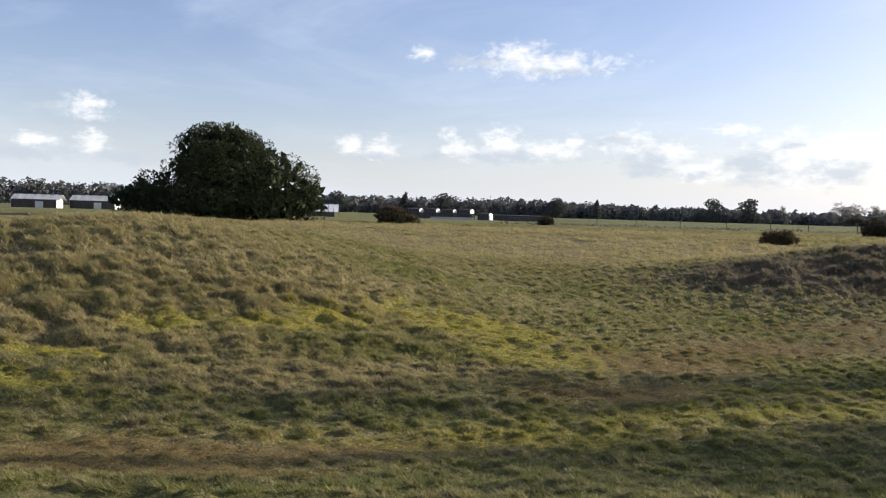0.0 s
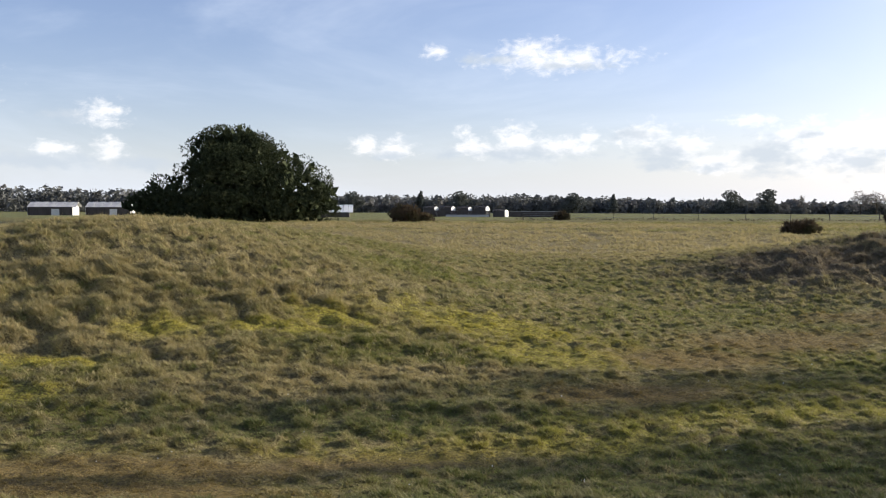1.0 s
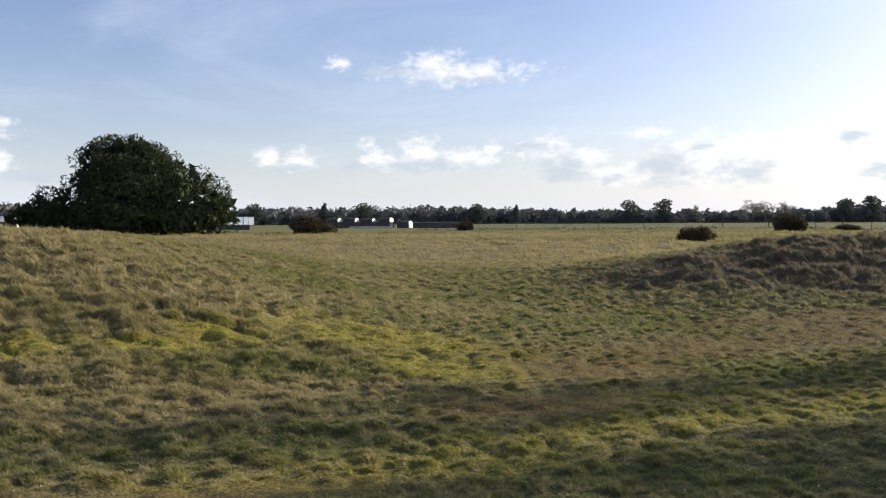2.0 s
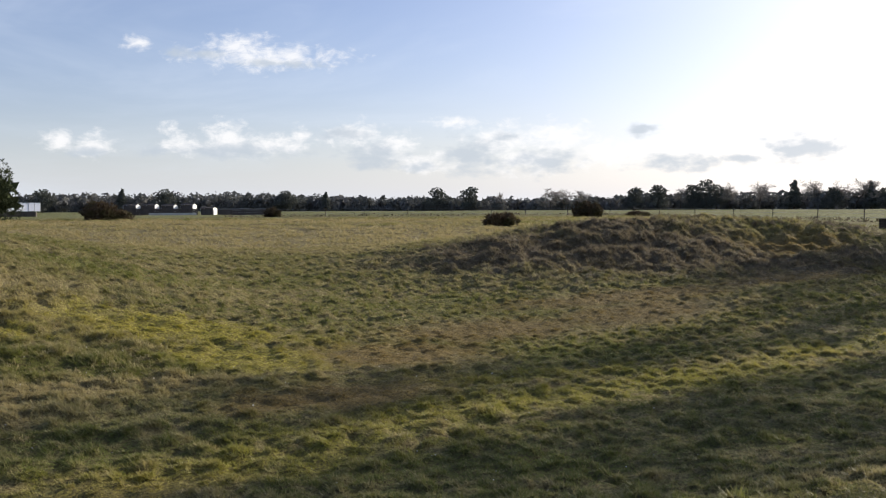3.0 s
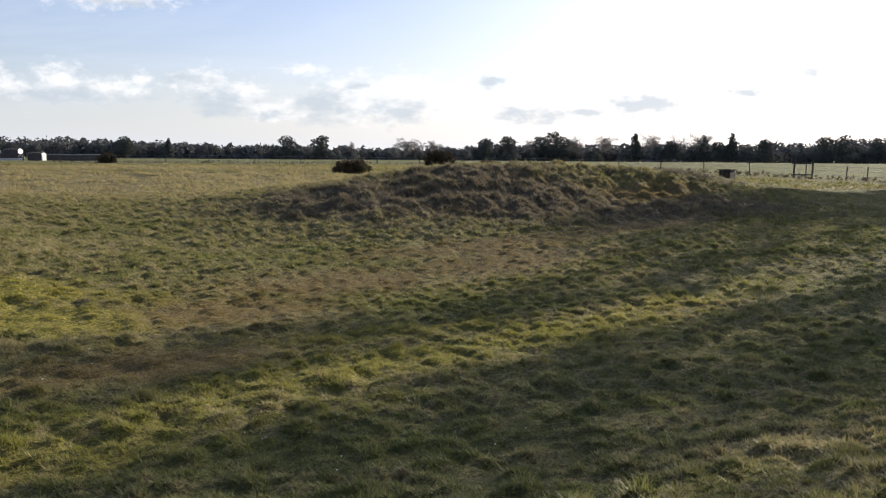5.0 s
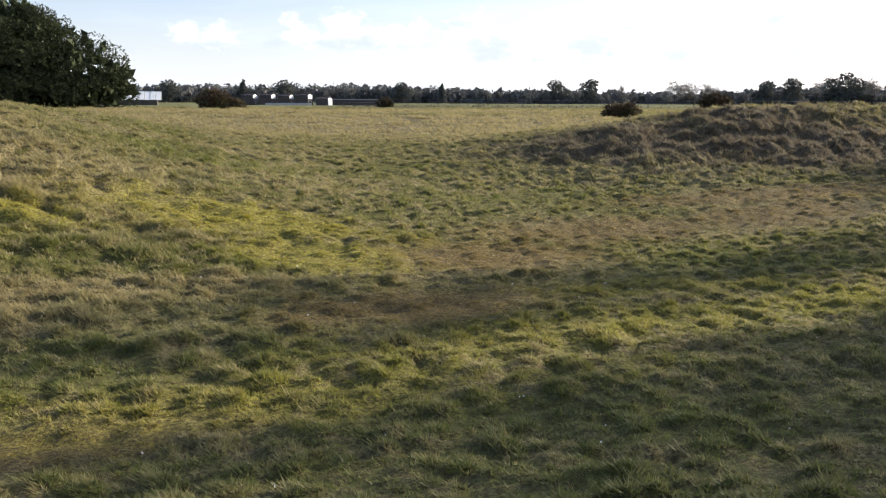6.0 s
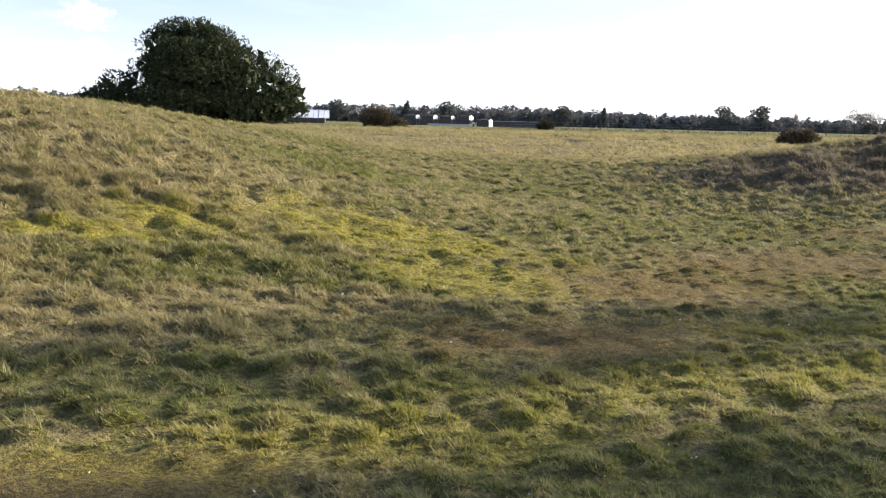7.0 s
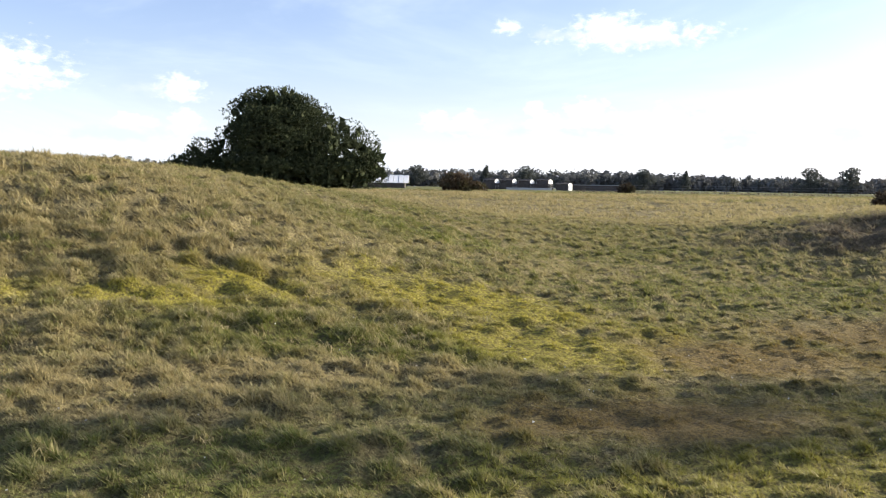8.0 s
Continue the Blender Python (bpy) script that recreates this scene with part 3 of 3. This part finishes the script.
def build_woods():
    r = np.random.RandomState(31)
    vs, fs, o = [], [], 0
    line = [(-75, 1.3), (-30, 1.3), (-22, 1.15), (-12, 1.0), (-4, .97), (4, .98), (8, .86), (13, .72), (17, .66), (22, .5), (27, .6), (30, .8), (36, .8), (42, .92), (48, 1.0), (53, 1.15), (80, 1.2)]
    az = -75.0
    while az < 80:
        az += r.uniform(.12, .34) if -36 < az < 60 else r.uniform(.4, .8)
        dist = r.uniform(425, 470)
        top = 1.6 + dist * math.tan(radians(np.interp(az, [a for a, _ in line], [e for _, e in line]) + .06)) + r.normal(0, .6)
        x, y = spot(az, dist)
        z = float(ground(np.array([x]), np.array([y]))[0])
        h = max(2.5, top - z)
        w = r.uniform(2.4, 4.2)
        forms = [(x, y, z + h * .55, w, w, h * .46), (x + r.normal(0, 1.5), y, z + h * .22, w * 1.4, w, h * .3)]
        v, f = sprigs([(a, b, c, p * .88, q * .88, h2 * .88) for a, b, c, p, q, h2 in forms], 48, 2.0, r.randint(9999), 4, .5, .45, 3.0, .6)
        v2, f2 = sprigs(forms, 84, .62, r.randint(9999), 4, .2, .6, 2.0, .6)
        v, f = np.concatenate([v, v2]), np.concatenate([f, f2 + len(v)])
        vs.append(v)
        fs.append(f + o)
        o += len(v)
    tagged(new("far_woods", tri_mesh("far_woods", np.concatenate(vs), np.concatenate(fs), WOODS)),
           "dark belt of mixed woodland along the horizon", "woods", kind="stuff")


def far_tree(az, top, kind, dist=425.0, seed=0):
    """A tree that stands out on the skyline; top: degrees above the eye's level."""
    x, y = spot(az, dist)
    z = float(ground(np.array([x]), np.array([y]))[0])
    h = 1.6 + dist * math.tan(radians(top)) - z
    r = np.random.RandomState(100 + seed)
    if kind == "bare":
        t = thing("bare_tree", pose(x, y, z - .1), "leafless winter broadleaf tree on the skyline", "tree", "bare trees on the skyline")
        grow(t, h, 500 + seed, 0.0, 0.35, 4, FAR_TWIGS, 0.016, 0.0032)
        return
    label = {"pine": "dark flat-topped pine tree on the skyline", "round": "dark round-headed pine tree on the skyline", "spire": "slender dark conifer on the skyline"}[kind]
    t = thing("pine_tree", pose(x, y, z - .1), label, "tree", "pine trees on the skyline")
    if kind == "pine":
        blobs = [(r.normal(0, h * .04), 0, h * q, h * w, h * w, h * d) for q, w, d in ((.9, .2, .09), (.76, .34, .12), (.58, .3, .13), (.36, .34, .18), (.18, .42, .17))]
    elif kind == "round":
        blobs = [(0, 0, h * .78, h * .3, h * .3, h * .19), (h * .18, 0, h * .5, h * .38, h * .38, h * .26), (-h * .15, 0, h * .3, h * .48, h * .4, h * .25)]
    else:
        blobs = [(r.normal(0, h * .025), 0, h * q, h * w, h * w, h * .085) for q, w in ((.93, .05), (.82, .11), (.68, .14), (.54, .19), (.38, .2), (.2, .26))]
    v, f = sprigs(blobs, 900, .55, 200 + seed, 6, .4, .7, 3.0, .5)
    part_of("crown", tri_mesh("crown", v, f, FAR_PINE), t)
    v, f = limbs([((0, 0, 0), (0, 0, h * .55), .32, .2), ((0, 0, h * .55), (0, 0, h * .93), .2, .05)], 6)
    part_of("trunk", tri_mesh("trunk", v, f, BARK), t)


def grow(t, h, seed, droop, spread, depth, mat, thick=0.022, twig=0.0016):
    """Trunk and forked branches, with fine twigs at the ends; droop bends the ends down."""
    r = np.random.RandomState(seed)
    wood, fine = [], []

    def fork(at, way, length, rad, level):
        steps = 3
        for s in range(steps):
            way = way + r.normal(0, .12 + .05 * level, 3) + np.array([0, 0, .05 if level < depth - 1 else 0.0]) - np.array([0, 0, droop * max(0, level - 1) * .5])
            way = way / np.linalg.norm(way)
            end = at + way * length / steps
            (wood if level < 3 else fine).append((at, end, rad, rad * .82))
            at, rad = end, rad * .82
            if level < depth and (s or level):
                for _ in range(2 if level < depth - 1 else 3):
                    q = way + r.normal(0, .55, 3)
                    fork(at, q / np.linalg.norm(q), length * r.uniform(.55, .78), rad * .55, level + 1)
    fork(np.zeros(3), np.array([0, 0, 1.0]), h * .42, h * thick, 0)
    top = max(max(s[1][2] for s in fine), 0.1)
    k = h / top
    sc = np.array([k * (1 + spread), k * (1 + spread), k])
    v, f = limbs([(a * sc, b * sc, p, q) for a, b, p, q in wood], 6)
    part_of("trunk", tri_mesh("trunk", v, f, BARK), t)
    v, f = limbs([(a * sc, b * sc, max(p, h * twig), max(q, h * twig * .75)) for a, b, p, q in fine], 3)
    part_of("bough", tri_mesh("bough", v, f, mat), t)


build_woods()
SKYLINE = [(-.5, 1.36, "round"), (-3.0, 1.32, "spire"), (-7.3, 1.32, "round"), (6.7, 1.26, "round"), (9.2, 1.1, "spire"), (16.2, 1.44, "round"), (18.3, 1.45, "pine"),
           (28.6, 1.34, "pine"), (30.0, 1.48, "pine"), (32.0, 1.5, "pine"), (32.8, 1.76, "pine"), (33.4, 1.5, "round"), (37.8, 1.65, "spire"), (39.9, 1.2, "round"), (41.9, 1.47, "spire"),
           (43.5, 1.63, "spire"), (42.7, 1.15, "round"), (45.4, 1.29, "pine"), (48.6, 1.45, "round"), (49.6, 1.5, "round"), (51.4, 1.38, "round"), (52.6, 1.4, "round"), (54.0, 1.35, "round"), (56.0, 1.4, "round"),
           (20.3, 1.16, "bare"), (23.4, 1.43, "bare"), (24.2, 1.38, "bare"), (25.2, 1.26, "bare"), (34.2, 1.59, "bare"), (35.8, 1.65, "bare"), (39.2, 1.75, "bare"), (40.1, 1.7, "bare"), (41.0, 1.81, "bare"), (31.3, 1.35, "bare"), (49.5, 1.3, "bare")]
for n, (a, e, k) in enumerate(SKYLINE):
    far_tree(a, e, k, seed=n)


# ---- fence, gate, box ----
def fence_post(x, y, high, width, lean, first=None):
    bm = box(bmesh.new(), (width, width, high + .3), (0, 0, high / 2 - .15), .012)
    t = thing("fence_post", stand(x, y, 0, 0) @ pose(0, 0, 0, lean, lean * .6, 8), "weathered timber post of the wire fence", "fence post", "fence posts")
    part("timber", bm, POST, t)
    bm = rod(bmesh.new(), (0, -width * .55, high * .9), (0, -width * .7, high * .9), .018, .018, 6)
    part("staple", bm, WIRE, t)
    return t


SIDE_X, BACK_Y = 60.5, 134.0
side_posts = [46.5, 49.7, 52.1, 54.0, 57.3, 59.2, 64.1, 69.9, 76.1, 82.9, 89.8, 97.5, 105.8, 112.4, 119.5, 127.0]
back_posts = [8.5, 15.2, 21.8, 27.6, 34.2, 41.1, 47.6, 53.3, 60.5]
rnd = random.Random(5)
for y in side_posts:
    tall = y in (57.3, 59.2, 49.7, 112.4)
    fence_post(SIDE_X, y, 1.35 if tall else 1.12, .12 if tall else .075, rnd.uniform(-3, 3))
for x in back_posts:
    tall = x in (53.3, 60.5)
    fence_post(x, BACK_Y, 1.4 if tall else 1.15, .12 if tall else .075, rnd.uniform(-2, 2))


def wires():
    t = thing("fence_wire", pose(0, 0, 0), "thin galvanised wires strung between the fence posts", "fence wire")
    for high in (.35, .7, 1.03):
        run = [(SIDE_X - .06, y) for y in side_posts] + [(x, BACK_Y - .06) for x in back_posts[::-1]]
        zs = [float(ground(np.array([x]), np.array([y]))[0]) + high for x, y in run]
        for a, b, p, q in zip(run, run[1:], zs, zs[1:]):
            v, f = limbs([((*a, p), (*b, q), .012, .012)], 4)
            part_of("wire", tri_mesh("wire", v, f, WIRE), t)


wires()


def stile():
    t = thing("fence_rail", stand(SIDE_X - .1, 58.25, 90, 0), "timber rail joining two tall fence posts", "fence rail")
    part("rail", box(bmesh.new(), (2.1, .05, .12), (0, 0, 1.22), .01), POST, t)
    part("middle_post", box(bmesh.new(), (.07, .07, 1.3), (-.45, .04, .55), .008), POST, t)
    part("low_rail", box(bmesh.new(), (2.1, .04, .09), (0, .0, .3), .008), POST, t)


def field_gate():
    t = thing("field_gate", stand(SIDE_X - 5.2, 44.0, 80, 0), "pale timber field gate, closed, by the dark bush", "gate")
    for z in (.25, .5, .75, 1.0, 1.2):
        part("gate_rail", box(bmesh.new(), (3.2, .03, .1), (0, 0, z), .008), PALE, t)
    for x in (-1.55, 0, 1.55):
        part("gate_stile", box(bmesh.new(), (.09, .05, 1.15), (x, .045, .75), .008), PALE, t)
    part("gate_post", box(bmesh.new(), (.18, .18, 1.7), (-1.78, 0, .55), .015), POST, t)
    part("gate_post", box(bmesh.new(), (.18, .18, 1.7), (1.78, 0, .55), .015), POST, t)


def trough():
    """A dark square timber box: boarded sides, a lid that overhangs."""
    t = thing("timber_box", stand(49.8, 55.6, 25, .03), "dark weathered timber box standing on the pasture", "box")
    for s in (-1, 1):
        for k in range(4):
            part("board", box(bmesh.new(), (1.0, .04, .19), (0, s * .4, .1 + k * .2), .006), TARRED, t)
            part("board", box(bmesh.new(), (.04, .76, .19), (s * .48, 0, .1 + k * .2), .006), TARRED, t)
    part("lid", box(bmesh.new(), (1.16, .98, .07), (0, 0, .84), .012), TARRED, t)
    for sx in (-1, 1):
        for sy in (-1, 1):
            part("corner_post", box(bmesh.new(), (.08, .08, .8), (sx * .42, sy * .34, .4), .008), TARRED, t)


stile()
field_gate()
trough()


# ---- farmstead on the far side ----
def shed(x, y, turn, long, deep, wall, ridge, label, roof=ROOF, end=WHITE, door=True, name="farm_shed"):
    t = thing(name, stand(x, y, turn, .1), label, "shed" if name == "farm_shed" else "hut", name.replace("_", " ") + "s")
    part("wall", box(bmesh.new(), (long, .15, wall), (0, -deep / 2, wall / 2), .01), WALL, t)
    part("wall", box(bmesh.new(), (long, .15, wall), (0, deep / 2, wall / 2), .01), WALL, t)
    for s in (-1, 1):
        bm = bmesh.new()
        pts = [(s * (long / 2 - .1), -deep / 2, 0), (s * (long / 2 - .1), deep / 2, 0), (s * (long / 2 - .1), deep / 2, wall), (s * (long / 2 - .1), 0, ridge), (s * (long / 2 - .1), -deep / 2, wall)]
        face = bm.faces.new([bm.verts.new(p) for p in pts])
        out = bmesh.ops.extrude_face_region(bm, geom=[face])
        bmesh.ops.translate(bm, verts=[v for v in out["geom"] if isinstance(v, bmesh.types.BMVert)], vec=(s * .16, 0, 0))
        bmesh.ops.recalc_face_normals(bm, faces=bm.faces)
        part("gable", bm, end, t)
    rise = math.degrees(math.atan2(ridge - wall, deep / 2))
    slope = math.hypot(ridge - wall, deep / 2) + .25
    for s in (-1, 1):
        bm = bmesh.new()
        for k in range(int(long / .9) + 1):
            box(bm, (.84, slope, .06), (-long / 2 + .3 + k * .9, 0, .04 * (k % 2)))
        ob = part("roof_slope", bm, roof, t)
        ob.matrix_basis = pose(0, s * deep / 4, (wall + ridge) / 2 + .08, -s * rise, 0, 0)
    if door:
        part("door", box(bmesh.new(), (1.6, .08, wall * .8), (long * .12, -deep / 2 - .1, wall * .4), .01), PALE, t)
        part("door_frame", box(bmesh.new(), (1.9, .05, .15), (long * .12, -deep / 2 - .12, wall * .86), .01), POST, t)


shed(-88.0, 190.0, 9, 9.0, 5.0, 1.9, 2.9, "long low dark farm shed with weathered grey roof and white end")
shed(-80.0, 201.0, 7, 9.6, 5.0, 1.9, 3.0, "low dark farm shed with grey roof and pale leaning door")
shed(-26.0, 165.0, 6, 9.0, 5.0, 1.0, 2.3, "low shed with white roof behind the pine", WHITE, WALL, False)


for k, (x, back) in enumerate(((7.2, 0), (3.3, 3), (-.4, 3), (-4.0, 3), (-7.6, 3))):
    shed(x, 190.0 + back, -26, 2.6, 1.9, 1.35 + .7 * (back > 0), 1.6 + .75 * (back > 0), "small dark animal hut with a white end wall", WALL, WHITE, False, "animal_hut")


def low_wall():
    t = thing("yard_wall", stand(14.2, 189.0, 0, .2), "long low dark boarded yard wall", "wall")
    part("panel", box(bmesh.new(), (10.6, .25, 1.5), (0, 0, .65), .02), WALL, t)
    part("coping", box(bmesh.new(), (10.8, .4, .1), (0, 0, 1.45), .02), ROOF, t)
    t = thing("yard_wall", stand(0.2, 187.5, 0, .2), "low pale concrete yard wall before the tanks", "wall")
    part("panel", box(bmesh.new(), (9.0, .25, .8), (0, 0, .35), .02), ROOF, t)
    t = thing("yard_fence", stand(-1.5, 191.2, 0, .2), "dark boarded fence in front of the animal huts", "fence")
    for k in range(48):
        part("board", box(bmesh.new(), (.27, .04, 1.55 + .06 * math.sin(k * 2.3)), (-7 + k * .285, 0, .75), .01), WALL, t)


low_wall()


# ---- beside the hollow: added shade-casting trees out of view, weeping birch mostly out of sight ----
def shade_tree(x, y, h, wide, full, seed):
    t = thing("evergreen_tree", stand(x, y), "unseen tree added out of view to shade the ground", "tree")
    blobs = [(0, 0, h * .25, h * wide, h * wide, h * .2), (0, 0, h * .5, h * wide, h * wide, h * .26), (0, 0, h * .78, h * wide * .8, h * wide * .8, h * .22)]
    v, f = sprigs(blobs, full, .46, seed, 6, .5)
    part_of("crown", tri_mesh("crown", v, f, PINE), t)
    v, f = limbs([((0, 0, -.1), (0, 0, h * .8), .3, .06)], 8)
    part_of("trunk", tri_mesh("trunk", v, f, BARK), t)


# unseen trees, placed and thinned so that their shade falls in bands
for k, (x, y, h, wide, full) in enumerate(((58.0, 35.9, 22.0, .085, 450), (70.0, 45.9, 17.0, .165, 1500), (60.5, 39.6, 14.0, .14, 800), (50.0, 29.1, 18.5, .065, 290),
                                            (53.0, 27.6, 18.0, .11, 560), (47.0, 22.9, 16.0, .1, 260), (48.0, 19.8, 16.0, .09, 260))):
    shade_tree(x, y, h, wide, full, 71 + k)
bush("hedge_bush", 47.2, 36.7, [(-.9, .8, .2, 1.2, 1.0, .36), (.4, -.3, .45, 1.5, 1.5, .7), (1.8, -1.6, .75, 1.9, 1.8, 1.1)], 2200, .2, DARK_GORSE, "dark dense hedge bush by the field gate", 26)


def weeping_birch(x, y, h, seed):
    """A short trunk, limbs that rise and then bow over, and thin strands hanging from their outer ends."""
    t = thing("weeping_birch", stand(x, y), "leafless weeping birch with hanging twigs", "tree")
    r = np.random.RandomState(seed)
    wood = [((0, 0, -.1), (0.1, 0, h * .3), .17, .14), ((.1, 0, h * .3), (0, .1, h * .62), .14, .08)]
    fine = []
    for k in range(9):
        a = radians(123 + 40 * k) + r.normal(0, .06) * (k > 0)
        reach, rise = (4.3, h * .5) if k == 0 else (r.uniform(2.6, 4.0), h * r.uniform(.45, .75))
        at, rad = np.array([0, 0, h * (.56 if k == 0 else r.uniform(.3, .6))]), .07
        for s in range(1, 9):
            q = s / 8
            end = np.array([math.cos(a) * reach * q, math.sin(a) * reach * q, at[2]]) + np.array([0, 0, (rise - h * .3) * .3 * (1 - 1.7 * q)]) + r.normal(0, .05, 3)
            wood.append((at, end, rad, rad * .78))
            at, rad = end, rad * .78
            for _ in range(0 if s < 4 else 46 if k == 0 else 12):
                p, w, rr = at + r.normal(0, .12, 3), np.array([math.cos(a) * .4, math.sin(a) * .4, .35]) + r.normal(0, .3, 3), .012
                for _ in range(7):
                    e = p + w * .22
                    fine.append((p, e, rr, rr * .85))
                    p, rr = e, rr * .85
                    w = w * .75 + np.array([0, 0, -.32]) + r.normal(0, .08, 3)
    v, f = limbs(wood, 6)
    part_of("trunk", tri_mesh("trunk", v, f, BARK, True), t)
    v, f = limbs(fine, 3)
    part_of("twig_curtain", tri_mesh("twig_curtain", v, f, TWIGS), t)


weeping_birch(26.65, 17.75, 8.3, 81)


def fence_verge():
    """The strip of long dead grass that is left standing under the fence."""
    blobs = [(SIDE_X - .1, y, float(ground(np.array([SIDE_X]), np.array([y]))[0]) + .08, .22, .9, .16) for y in np.arange(46, 134, 1.5)]
    blobs += [(x, BACK_Y - .1, float(ground(np.array([x]), np.array([BACK_Y]))[0]) + .08, .9, .22, .16) for x in np.arange(8, 60, 1.5)]
    v, f = sprigs(blobs, 1500, .16, 93, 6, .5, 1.4)
    tagged(new("fence_verge", tri_mesh("fence_verge", v, f, WIRY_BLADES)), "strip of long dead grass under the wire fence", "grass", kind="stuff")


fence_verge()


# ---- scraps on the grass ----
def wool_scraps():
    r = np.random.RandomState(91)
    x, y = r.uniform(-5, 9, 90), r.uniform(10.5, 21, 90)
    c = np.stack([x, y, ground(x, y) + 0.035], 1)
    v = np.repeat(c, 12, 0) + r.normal(0, 0.007, (90 * 12, 3))
    tagged(new("wool_scrap", tri_mesh("wool_scrap", v, np.arange(90 * 12).reshape(-1, 3), WHITE)), "tiny white scraps of fleece caught in the grass", "fleece", kind="stuff")


wool_scraps()
